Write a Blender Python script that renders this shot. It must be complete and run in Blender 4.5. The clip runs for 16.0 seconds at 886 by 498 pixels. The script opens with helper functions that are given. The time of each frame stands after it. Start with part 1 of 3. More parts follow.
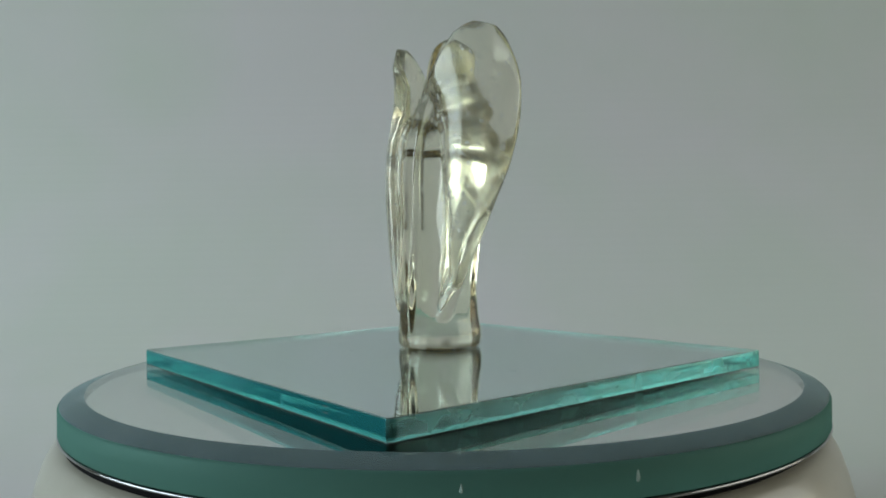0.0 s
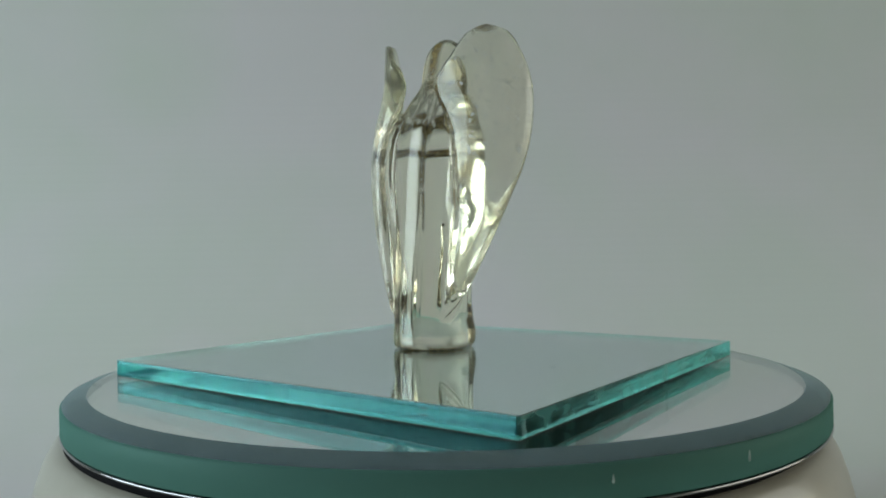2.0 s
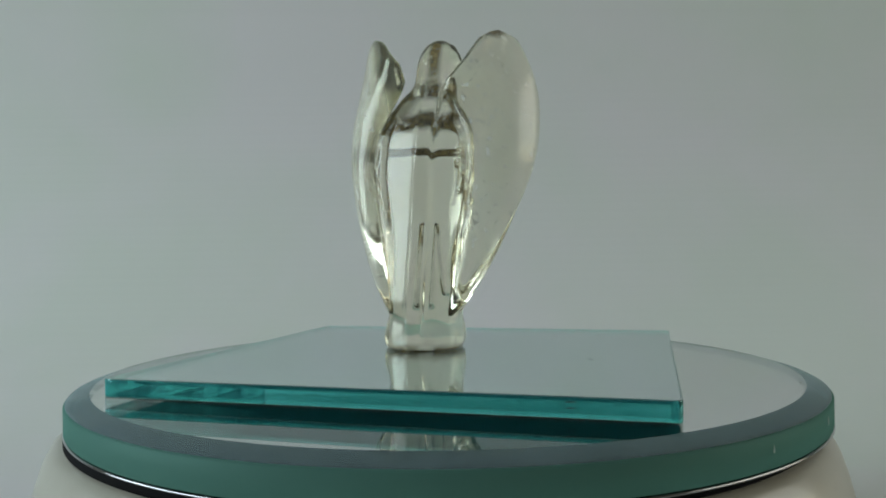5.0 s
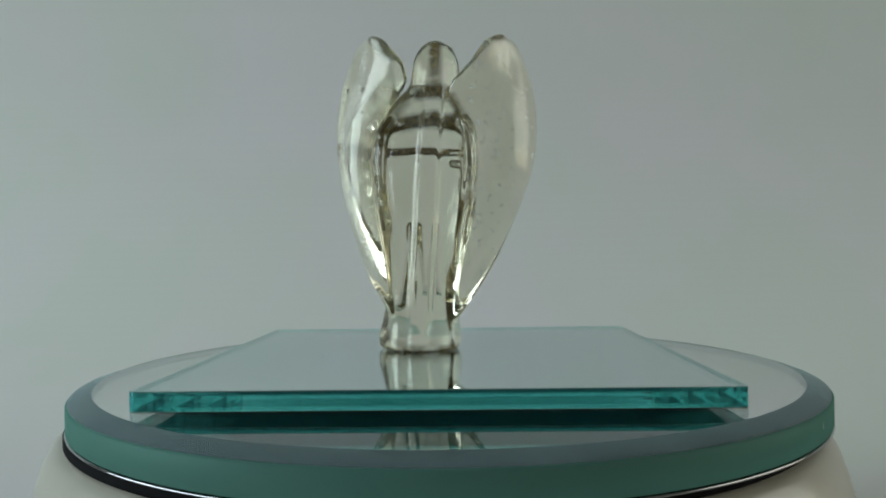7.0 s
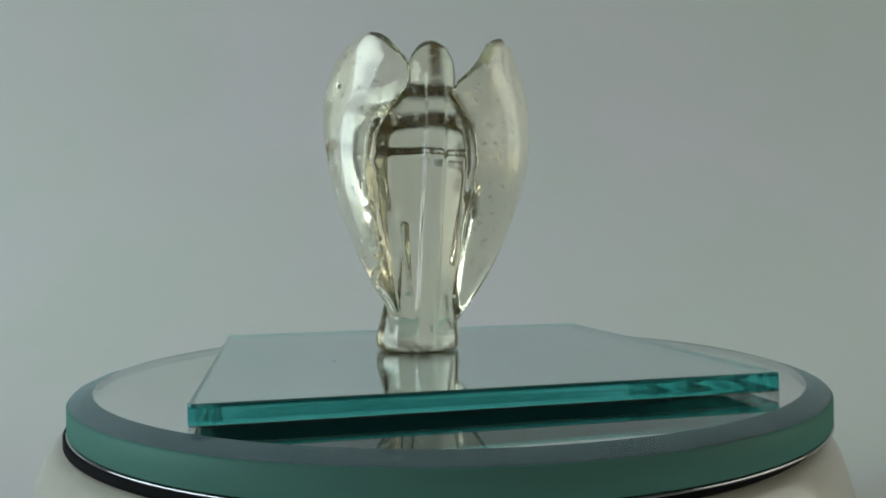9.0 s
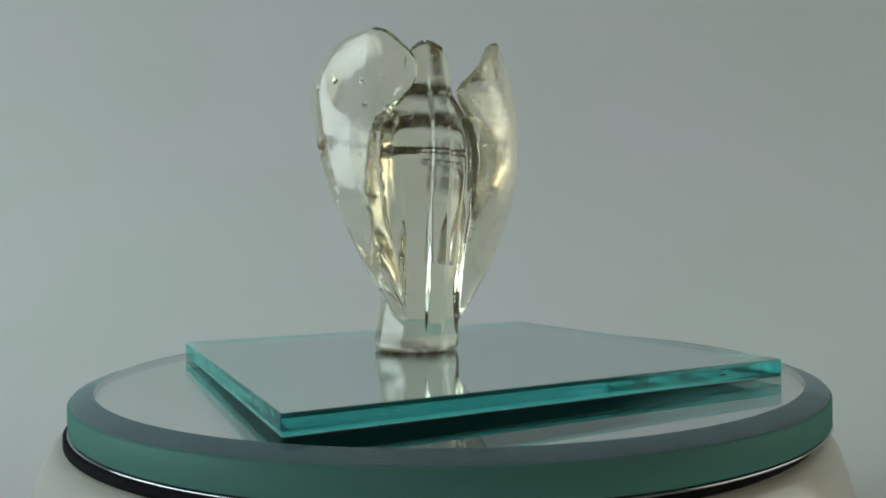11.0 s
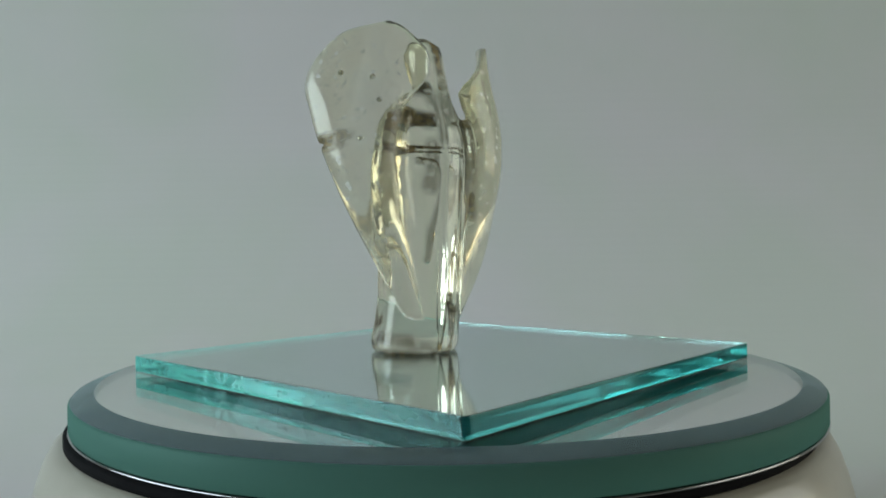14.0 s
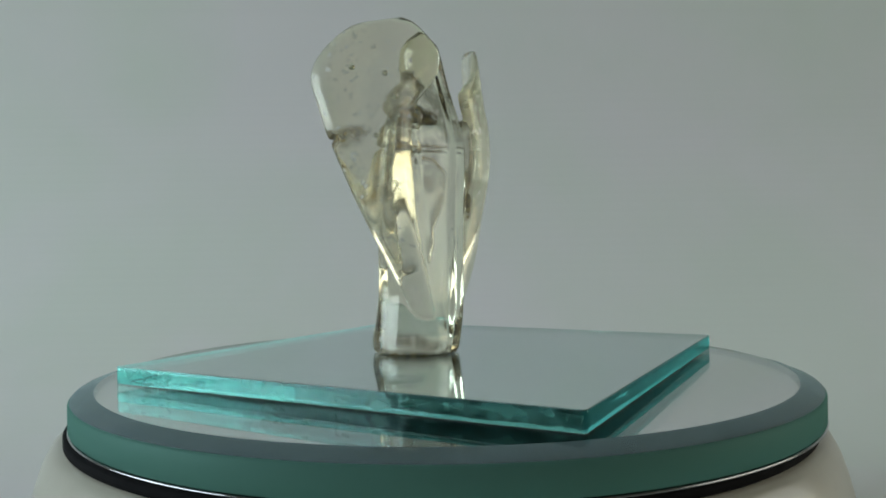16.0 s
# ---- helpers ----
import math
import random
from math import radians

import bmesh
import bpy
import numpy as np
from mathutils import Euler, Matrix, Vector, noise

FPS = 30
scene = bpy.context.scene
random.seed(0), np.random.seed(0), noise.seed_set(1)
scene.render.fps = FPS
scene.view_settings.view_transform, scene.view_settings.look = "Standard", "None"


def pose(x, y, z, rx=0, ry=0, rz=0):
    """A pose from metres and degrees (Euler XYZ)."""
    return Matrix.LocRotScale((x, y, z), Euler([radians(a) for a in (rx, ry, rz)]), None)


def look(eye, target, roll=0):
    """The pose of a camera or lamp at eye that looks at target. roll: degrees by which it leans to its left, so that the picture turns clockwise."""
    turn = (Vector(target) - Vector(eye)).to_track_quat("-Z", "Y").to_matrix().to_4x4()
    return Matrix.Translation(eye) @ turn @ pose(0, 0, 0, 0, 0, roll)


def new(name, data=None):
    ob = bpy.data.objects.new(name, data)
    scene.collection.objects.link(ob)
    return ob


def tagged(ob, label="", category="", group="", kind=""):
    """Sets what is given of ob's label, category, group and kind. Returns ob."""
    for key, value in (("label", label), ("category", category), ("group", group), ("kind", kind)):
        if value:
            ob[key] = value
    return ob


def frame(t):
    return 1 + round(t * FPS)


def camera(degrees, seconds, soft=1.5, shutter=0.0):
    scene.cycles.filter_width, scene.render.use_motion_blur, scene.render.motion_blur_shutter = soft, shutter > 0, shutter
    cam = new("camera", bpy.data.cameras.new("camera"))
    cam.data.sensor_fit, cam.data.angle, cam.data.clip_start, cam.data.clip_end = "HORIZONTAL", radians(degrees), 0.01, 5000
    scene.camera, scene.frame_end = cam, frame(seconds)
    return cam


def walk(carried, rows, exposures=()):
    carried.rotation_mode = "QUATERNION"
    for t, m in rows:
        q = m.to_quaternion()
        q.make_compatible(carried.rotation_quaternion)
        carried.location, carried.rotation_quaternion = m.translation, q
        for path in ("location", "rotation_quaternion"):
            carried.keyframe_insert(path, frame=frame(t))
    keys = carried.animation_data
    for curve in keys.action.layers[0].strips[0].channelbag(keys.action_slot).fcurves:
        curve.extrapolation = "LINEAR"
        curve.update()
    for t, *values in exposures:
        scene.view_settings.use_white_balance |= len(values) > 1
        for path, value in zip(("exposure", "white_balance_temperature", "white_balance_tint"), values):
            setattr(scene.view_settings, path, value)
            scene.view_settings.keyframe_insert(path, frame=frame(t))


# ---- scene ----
MM = 0.001

# ---- camera ----
cam = camera(61.32, 16.0, soft=1.85)
EYE = (0.0, -0.14575, 0.0188)
STAND = look(EYE, (0.00437, 0.85425, 0.0233), roll=-0.8)
walk(cam, [(0.0, STAND), (16.0, STAND)], exposures=[(0.0, 0.0, 6500, 10), (16.0, 0.0, 6500, 10)])


def turn_at(t):
    """The turntable's angle in degrees, counted from the moment at which the figurine's back faces the camera."""
    return -53.53 + 7.0786 * t - 0.0047 * t * t


# ---- light ----
world = bpy.data.worlds.new("world")
scene.world = world
world.use_nodes = True
sky = world.node_tree.nodes.new("ShaderNodeTexSky")
sky.sky_type, sky.sun_disc = "NISHITA", False
sky.sun_elevation, sky.sun_rotation = radians(40), radians(90)
world.node_tree.links.new(sky.outputs[0], world.node_tree.nodes["Background"].inputs[0])
world.node_tree.nodes["Background"].inputs[1].default_value = 0.1


def window_light(name, where, target, width, height, watts, colour):
    data = bpy.data.lights.new(name, "AREA")
    data.shape, data.size, data.size_y, data.energy, data.color = "RECTANGLE", width, height, watts, colour
    ob = new(name, data)
    ob.matrix_world = look(where, target)
    return ob


window_light("window_light_west", (-1.58, -0.3, 0.45), (0, -0.3, 0.45), 1.2, 1.0, 21.0, (0.80, 0.955, 1.0))
window_light("window_light_east", (1.58, -0.1, 0.45), (0, -0.1, 0.45), 1.2, 1.0, 5.2, (0.98, 0.97, 0.76))


# ---- materials ----
def material(name):
    m = bpy.data.materials.new(name)
    m.use_nodes = True
    nt = m.node_tree
    for n in list(nt.nodes):
        nt.nodes.remove(n)
    out = nt.nodes.new("ShaderNodeOutputMaterial")
    return m, nt, out


def node(nt, kind, **values):
    n = nt.nodes.new(kind)
    for key, value in values.items():
        n.inputs[key.replace("_", " ")].default_value = value
    return n


def noise_ramp(nt, scale, stops, detail=4.0, coords=None):
    tex = node(nt, "ShaderNodeTexNoise", Scale=scale, Detail=detail)
    if coords is not None:
        nt.links.new(coords, tex.inputs["Vector"])
    ramp = nt.nodes.new("ShaderNodeValToRGB")
    for i, (at, c) in enumerate(stops):
        e = ramp.color_ramp.elements[i] if i < 2 else ramp.color_ramp.elements.new(at)
        e.position, e.color = at, (*c, 1)
    nt.links.new(tex.outputs[0], ramp.inputs[0])
    return ramp.outputs[0], tex.outputs[0]


def relief(nt, height, strength, distance):
    b = node(nt, "ShaderNodeBump", Strength=strength, Distance=distance)
    nt.links.new(height, b.inputs["Height"])
    return b.outputs[0]


def glass(name, light, dark, rough, scale=300.0, bump=0.0, ior=1.52, bump_scale=500.0):
    """Clear or tinted glass with faint uneven tint and a little surface relief."""
    m, nt, out = material(name)
    co = nt.nodes.new("ShaderNodeTexCoord").outputs["Object"]
    g = node(nt, "ShaderNodeBsdfGlass", IOR=ior, Roughness=rough)
    c, h = noise_ramp(nt, scale, ((0.3, dark), (0.7, light)), coords=co)
    nt.links.new(c, g.inputs["Color"])
    if bump:
        _, h = noise_ramp(nt, bump_scale, ((0, (0, 0, 0)), (1, (1, 1, 1))), coords=co)
        nt.links.new(relief(nt, h, bump, 0.0005), g.inputs["Normal"])
    nt.links.new(g.outputs[0], out.inputs[0])
    return m


def ground_edge(name, light, dark, matt, share, rough=0.3, scale=60, kind="ShaderNodeBsdfDiffuse", back=None):
    """Glass whose ground edge scatters part of the light; back: the share that it throws back, where it also lets light through."""
    m = glass(name, light, dark, rough, scale)
    nt = m.node_tree
    out = next(n for n in nt.nodes if n.type == "OUTPUT_MATERIAL")
    clear = out.inputs[0].links[0].from_socket
    d = node(nt, kind, Color=(*matt, 1))
    mix = nt.nodes.new("ShaderNodeMixShader")
    mix.inputs[0].default_value = share
    nt.links.new(clear, mix.inputs[1])
    if back:
        both = nt.nodes.new("ShaderNodeAddShader")
        nt.links.new(d.outputs[0], both.inputs[0])
        nt.links.new(node(nt, "ShaderNodeBsdfDiffuse", Color=(*back, 1)).outputs[0], both.inputs[1])
        d = both
    nt.links.new(d.outputs[0], mix.inputs[2])
    nt.links.new(mix.outputs[0], out.inputs[0])
    return m


def surface(name, light, dark, rough, scale, bump=0.1, metal=0.0, coat=0.0, stops=(0.3, 0.7)):
    m, nt, out = material(name)
    co = nt.nodes.new("ShaderNodeTexCoord").outputs["Object"]
    b = node(nt, "ShaderNodeBsdfPrincipled", Roughness=rough, Metallic=metal, Coat_Weight=coat)
    c, _ = noise_ramp(nt, scale, ((stops[0], dark), (stops[1], light)), coords=co)
    nt.links.new(c, b.inputs["Base Color"])
    _, h = noise_ramp(nt, scale * 9, ((0, (0, 0, 0)), (1, (1, 1, 1))), coords=co)
    nt.links.new(relief(nt, h, bump, 0.0004), b.inputs["Normal"])
    nt.links.new(b.outputs[0], out.inputs[0])
    return m


QUARTZ = glass("clear_quartz", (0.988, 0.98, 0.91), (0.96, 0.945, 0.855), 0.02, 90, 0.05, 1.54, 420)


def weather_quartz(m):
    """Wings tumbled slightly matt, the body clear, and brown polishing residue left in the cuts."""
    nt = m.node_tree
    g = next(n for n in nt.nodes if n.type == "BSDF_GLASS")
    co = next(n for n in nt.nodes if n.type == "TEX_COORD").outputs["Object"]
    xyz = nt.nodes.new("ShaderNodeSeparateXYZ")
    nt.links.new(co, xyz.inputs[0])

    def calc(op, a, b=0.0):
        n = nt.nodes.new("ShaderNodeMath")
        n.operation = op
        for k, v in ((0, a), (1, b)):
            if isinstance(v, float):
                n.inputs[k].default_value = v
            else:
                nt.links.new(v, n.inputs[k])
        return n.outputs[0]

    def band(value, stops):
        r = nt.nodes.new("ShaderNodeValToRGB")
        for k, (at, c) in enumerate(stops):
            e = r.color_ramp.elements[k] if k < 2 else r.color_ramp.elements.new(at)
            e.position, e.color = at, (c, c, c, 1)
        nt.links.new(value, r.inputs[0])
        return r.outputs[0]

    across = calc("MULTIPLY", calc("ABSOLUTE", calc("ADD", xyz.outputs[0], 0.0026)), 40.0)
    # haze
    haze, _ = noise_ramp(nt, 140, ((0.36, (0.02, 0.02, 0.02)), (0.70, (0.21, 0.21, 0.21))), coords=co)
    wings = band(across, ((0.30, 0.12), (0.46, 1.0)))
    nt.links.new(calc("MULTIPLY", haze, wings), g.inputs["Roughness"])
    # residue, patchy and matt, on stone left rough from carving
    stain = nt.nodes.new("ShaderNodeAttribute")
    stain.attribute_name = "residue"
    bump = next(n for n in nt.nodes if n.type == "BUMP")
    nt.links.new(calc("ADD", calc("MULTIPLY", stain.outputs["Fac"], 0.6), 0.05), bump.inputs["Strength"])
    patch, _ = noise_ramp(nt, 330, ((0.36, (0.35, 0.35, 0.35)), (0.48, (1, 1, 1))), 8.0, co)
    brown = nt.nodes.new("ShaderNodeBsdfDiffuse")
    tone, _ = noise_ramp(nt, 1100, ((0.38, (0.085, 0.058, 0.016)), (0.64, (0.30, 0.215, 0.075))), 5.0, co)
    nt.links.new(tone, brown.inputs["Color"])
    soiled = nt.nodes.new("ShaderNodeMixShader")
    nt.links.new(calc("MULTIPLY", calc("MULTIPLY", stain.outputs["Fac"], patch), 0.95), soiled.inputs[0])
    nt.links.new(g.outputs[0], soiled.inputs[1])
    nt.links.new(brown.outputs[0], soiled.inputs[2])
    # the window's milky reflection painted as a whitish tone on the wings, plus pale specks
    milky_sheen, _ = noise_ramp(nt, 90, ((0.36, (0.02, 0.02, 0.02)), (0.64, (0.18, 0.18, 0.18))), 6.0, co)
    spots, _ = noise_ramp(nt, 750, ((0.64, (0, 0, 0)), (0.68, (0.6, 0.6, 0.6))), 3.0, co)
    white = nt.nodes.new("ShaderNodeBsdfDiffuse")
    white.inputs["Color"].default_value = (0.94, 0.96, 0.93, 1)
    both = nt.nodes.new("ShaderNodeMixShader")
    nt.links.new(calc("MULTIPLY", calc("MAXIMUM", milky_sheen, spots), wings), both.inputs[0])
    nt.links.new(soiled.outputs[0], both.inputs[1])
    nt.links.new(white.outputs[0], both.inputs[2])
    out = next(n for n in nt.nodes if n.type == "OUTPUT_MATERIAL")
    nt.links.new(both.outputs[0], out.inputs["Surface"])


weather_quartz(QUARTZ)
PLATE_FACE = glass("clear_plate_glass", (0.93, 0.985, 0.995), (0.915, 0.975, 0.985), 0.0, 40)


def scored(m, ways, strength):
    """Fine ridges left by the break, laid over a glass edge; ways: how often they come, a metre, along, across and up."""
    nt = m.node_tree
    co = next(n for n in nt.nodes if n.type == "TEX_COORD").outputs["Object"]
    total = None
    for way in ways:
        mp = nt.nodes.new("ShaderNodeMapping")
        mp.inputs["Scale"].default_value = way
        nt.links.new(co, mp.inputs[0])
        tex = node(nt, "ShaderNodeTexNoise", Scale=1.0, Detail=3.0)
        nt.links.new(mp.outputs[0], tex.inputs["Vector"])
        if total is None:
            total = tex.outputs[0]
        else:
            add = nt.nodes.new("ShaderNodeMath")
            nt.links.new(total, add.inputs[0])
            nt.links.new(tex.outputs[0], add.inputs[1])
            total = add.outputs[0]
    n = relief(nt, total, strength, 0.0006)
    for b in nt.nodes:
        if b.type in ("BSDF_GLASS", "BSDF_DIFFUSE", "BSDF_TRANSLUCENT"):
            nt.links.new(n, b.inputs["Normal"])
    return m


def streaked(m, way, low, high):
    """Lets the matt share of a broken edge come and go in streaks."""
    nt = m.node_tree
    co = next(n for n in nt.nodes if n.type == "TEX_COORD").outputs["Object"]
    mix = next(n for n in nt.nodes if n.type == "MIX_SHADER")
    mp = nt.nodes.new("ShaderNodeMapping")
    mp.inputs["Scale"].default_value = way
    nt.links.new(co, mp.inputs[0])
    share, _ = noise_ramp(nt, 1.0, ((0.40, (low,) * 3), (0.60, (high,) * 3)), 4.0, mp.outputs[0])
    nt.links.new(share, mix.inputs[0])
    return m


def cracked(m, way, low, high):
    """Breaks the matt share of an edge into shells with thin clear lines between them."""
    nt = m.node_tree
    co = next(n for n in nt.nodes if n.type == "TEX_COORD").outputs["Object"]
    mix = next(n for n in nt.nodes if n.type == "MIX_SHADER")
    mp = nt.nodes.new("ShaderNodeMapping")
    mp.inputs["Scale"].default_value = way
    nt.links.new(co, mp.inputs[0])
    cells = nt.nodes.new("ShaderNodeTexVoronoi")
    cells.feature = "DISTANCE_TO_EDGE"
    nt.links.new(mp.outputs[0], cells.inputs["Vector"])
    ramp = nt.nodes.new("ShaderNodeValToRGB")
    for e, at, c in zip(ramp.color_ramp.elements, (0.01, 0.07), (low, high)):
        e.position, e.color = at, (c, c, c, 1)
    nt.links.new(cells.outputs["Distance"], ramp.inputs[0])
    nt.links.new(ramp.outputs[0], mix.inputs[0])
    return m


# The lip's pale matt share paints in the white glints along the plate's edges.
LIP = ground_edge("lip_with_painted_glint", (0.80, 0.99, 0.97), (0.68, 0.94, 0.92), (0.60, 0.88, 0.84), 0.25, 0.12, 300)
PLATE_EDGE = ground_edge("teal_cut_glass_edge", (0.42, 0.92, 0.92), (0.35, 0.86, 0.87), (0.03, 0.38, 0.41), 0.30, 0.08, 260)
HACKLED_EDGE = streaked(scored(ground_edge("hackled_glass_edge", (0.54, 0.89, 0.86), (0.45, 0.83, 0.81), (0.34, 0.62, 0.54), 0.2, 0.03, 300,
                                           "ShaderNodeBsdfTranslucent", (0.09, 0.38, 0.36)), ((300, 500, 300), (300, 120, 900)), 0.10),
                        (300, 250, 500), 0.06, 0.26)
SHELL_EDGE = cracked(scored(ground_edge("shell_chipped_glass_edge", (0.48, 0.92, 0.90), (0.40, 0.86, 0.84), (0.40, 0.95, 0.86), 0.3, 0.03, 160,
                                        "ShaderNodeBsdfTranslucent"), ((200, 200, 300), (700, 700, 900)), 0.5), (180, 180, 420), 0.10, 0.80)
DISC_FACE = glass("mirror_glass", (0.985, 1.0, 0.995), (0.975, 0.99, 0.985), 0.0, 30)
DISC_EDGE = ground_edge("green_ground_glass_edge", (0.46, 0.76, 0.68), (0.42, 0.71, 0.63), (0.105, 0.245, 0.205), 0.68, 0.45)
# The slope's slate-blue matt share stands in for brightness that it would reflect.
DISC_SLOPE = ground_edge("slope_with_painted_sheen", (0.86, 0.97, 1.0), (0.70, 0.82, 0.86), (0.25, 0.37, 0.40), 0.40, 0.10, 110)
SILVER = surface("mirror_silvering", (0.96, 0.965, 0.96), (0.95, 0.955, 0.95), 0.0, 60, 0.0, 1.0)
CHROME = surface("chrome", (0.34, 0.34, 0.35), (0.28, 0.28, 0.29), 0.05, 200, 0.01, 1.0)
BLACK = surface("matt_black", (0.008, 0.008, 0.009), (0.004, 0.004, 0.005), 0.9, 300, 0.1)
BLACK.node_tree.nodes["Principled BSDF"].inputs["Specular IOR Level"].default_value = 0.1
PLASTIC = surface("white_plastic", (0.46, 0.44, 0.37), (0.40, 0.38, 0.31), 0.32, 60, 0.03, 0.0, 0.2)
PAPER = surface("white_paper", (0.81, 0.795, 0.82), (0.75, 0.795, 0.75), 0.85, 7, 0.08, stops=(0.38, 0.62))
PLASTER = surface("cream_wall_paint", (0.38, 0.335, 0.25), (0.33, 0.29, 0.21), 0.9, 3, 0.1)
CEILING = surface("grey_ceiling_paint", (0.42, 0.43, 0.42), (0.36, 0.37, 0.36), 0.9, 3, 0.1)
BACKING = surface("dark_mirror_backing", (0.03, 0.06, 0.055), (0.02, 0.04, 0.04), 0.5, 200, 0.1)
WOOD = surface("floor_boards", (0.26, 0.185, 0.115), (0.19, 0.13, 0.08), 0.5, 5, 0.1)
FLAKE = surface("chipped_glass", (0.42, 0.56, 0.52), (0.30, 0.42, 0.39), 0.4, 900, 0.3)
DUST = surface("grey_dust", (0.30, 0.31, 0.31), (0.2, 0.21, 0.21), 0.9, 900, 0.2)


# ---- building ----
def mesh_of(name, bm, mats, smooth=False):
    me = bpy.data.meshes.new(name)
    bmesh.ops.recalc_face_normals(bm, faces=bm.faces)
    bm.to_mesh(me)
    bm.free()
    for m in mats if isinstance(mats, (list, tuple)) else (mats,):
        me.materials.append(m)
    if smooth:
        me.shade_smooth()
    return me


def part(name, bm, mats, parent, label="", smooth=False):
    ob = new(name, mesh_of(name, bm, mats, smooth))
    ob.parent = parent
    return tagged(ob, label=label) if label else ob


def box(bm, x0, x1, y0, y1, z0, z1):
    m = Matrix.LocRotScale(((x0 + x1) / 2, (y0 + y1) / 2, (z0 + z1) / 2), None, (x1 - x0, y1 - y0, z1 - z0))
    return bmesh.ops.create_cube(bm, size=1, matrix=m)


def turned(profile, steps=192, centre=(0.0, 0.0), slots=()):
    """A solid of revolution from (radius, height) pairs in millimetres; slots: the material of each band."""
    bm = bmesh.new()
    rings = []
    for r, z in profile:
        if r == 0:
            rings.append([bm.verts.new((centre[0] * MM, centre[1] * MM, z * MM))])
        else:
            rings.append([bm.verts.new(((centre[0] + r * math.cos(a)) * MM, (centre[1] + r * math.sin(a)) * MM, z * MM))
                          for a in (2 * math.pi * i / steps for i in range(steps))])
    for k, (lo, hi) in enumerate(zip(rings, rings[1:])):
        for i in range(steps):
            j = (i + 1) % steps
            loop = [lo[i % len(lo)], lo[j % len(lo)], hi[j % len(hi)], hi[i % len(hi)]]
            loop = list(dict.fromkeys(loop))
            f = bm.faces.new(loop)
            f.material_index = slots[k] if slots else 0
            f.smooth = len(loop) == 4
    return bm


# ---- the room around ----
def room():
    x0, x1, y0, y1, z0, z1 = -1.6, 1.6, -1.8, 1.2, -0.80, 1.65
    t = 0.1

    def slab(name, label, mat, *b):
        bm = bmesh.new()
        box(bm, *b)
        return tagged(new(name, mesh_of(name, bm, mat)), label, name.split("_")[0], kind="structure")

    slab("floor", "plain wooden floor of the room", WOOD, x0 - t, x1 + t, y0 - t, y1 + t, z0 - t, z0)
    slab("ceiling", "plain grey painted ceiling", CEILING, x0 - t, x1 + t, y0 - t, y1 + t, z1, z1 + t)
    slab("wall_north", "plain cream painted wall", PLASTER, x0, x1, y1, y1 + t, z0, z1)
    slab("wall_south", "plain cream painted wall", PLASTER, x0, x1, y0 - t, y0, z0, z1)
    for name, a, b, w0, w1 in (("wall_west", x0 - t, x0, -0.9, 0.3), ("wall_east", x1, x1 + t, -0.7, 0.5)):
        bm = bmesh.new()
        box(bm, a, b, y0, w0, z0, z1)
        box(bm, a, b, w1, y1, z0, z1)
        box(bm, a, b, w0, w1, z0, -0.05)
        box(bm, a, b, w0, w1, 0.95, z1)
        tagged(new(name, mesh_of(name, bm, PLASTER)), "cream painted wall with a window opening", "wall", kind="structure")


def backdrop():
    """A sheet of white paper that lies on the table and sweeps up behind the turntable."""
    line = [(-0.33, -0.0505), (0.10, -0.0505)]
    r = 0.16
    for i in range(1, 49):
        a = math.radians(90 * i / 48)
        line.append((0.10 + r * math.sin(a), -0.0505 + r * (1 - math.cos(a))))
    line.append((0.265, 0.75))
    bm = bmesh.new()
    n = 24
    under = [(y + 0.0006 * math.sin(a), z - 0.0006 * math.cos(a)) for (y, z), a in
             zip(line, [0.0, 0.0] + [math.radians(90 * i / 48) for i in range(1, 49)] + [math.pi / 2])]
    rows = [[bm.verts.new((-0.6 + 1.2 * i / n, y, z)) for i in range(n + 1)] for y, z in line + under[::-1]]
    for a, b in zip(rows, rows[1:] + rows[:1]):
        for i in range(n):
            bm.faces.new((a[i], a[i + 1], b[i + 1], b[i]))
    half = len(line)
    for e in (0, n):
        for k in range(half - 1):
            bm.faces.new((rows[k][e], rows[k + 1][e], rows[-2 - k][e], rows[-1 - k][e]))
    tagged(new("backdrop", mesh_of("backdrop", bm, PAPER)), "white paper sheet sweeping up behind the turntable", "backdrop", kind="structure")
    bm = bmesh.new()
    box(bm, -0.65, 0.65, -0.35, 0.40, -0.0800, -0.0515)
    table = tagged(new("table", None), "plain wooden table under the white paper sheet", "table")
    part("tabletop", bm, WOOD, table)
    for x in (-0.6, 0.6):
        for y in (-0.3, 0.35):
            bm = bmesh.new()
            box(bm, x - 0.025, x + 0.025, y - 0.025, y + 0.025, -0.80, -0.08)
            part("leg", bm, WOOD, table)


# ---- the turntable ----
def turntable():
    base = tagged(new("turntable", None), "white plastic turntable base with a black ring on top", "turntable")
    prof = [(0, -10.3), (62, -10.3), (66.4, -10.4), (67.6, -11.3), (68.8, -13.5), (69.9, -16.8), (70.8, -20.6), (71.8, -25), (72.6, -31),
            (72.8, -46), (72.2, -49.2), (70.5, -50.2), (0, -50.2)]
    part("housing", turned(prof), PLASTIC, base)
    # a matt black ring fills the gap between the housing and the tray
    part("black_ring", turned([(50, -10.25), (50, -8.87), (65.6, -8.87), (65.9, -9.1), (65.9, -10.25), (50, -10.25)]), BLACK, base, "matt black ring between the base and the tray")
    return base


DISC_AT = (1.3, -0.35)


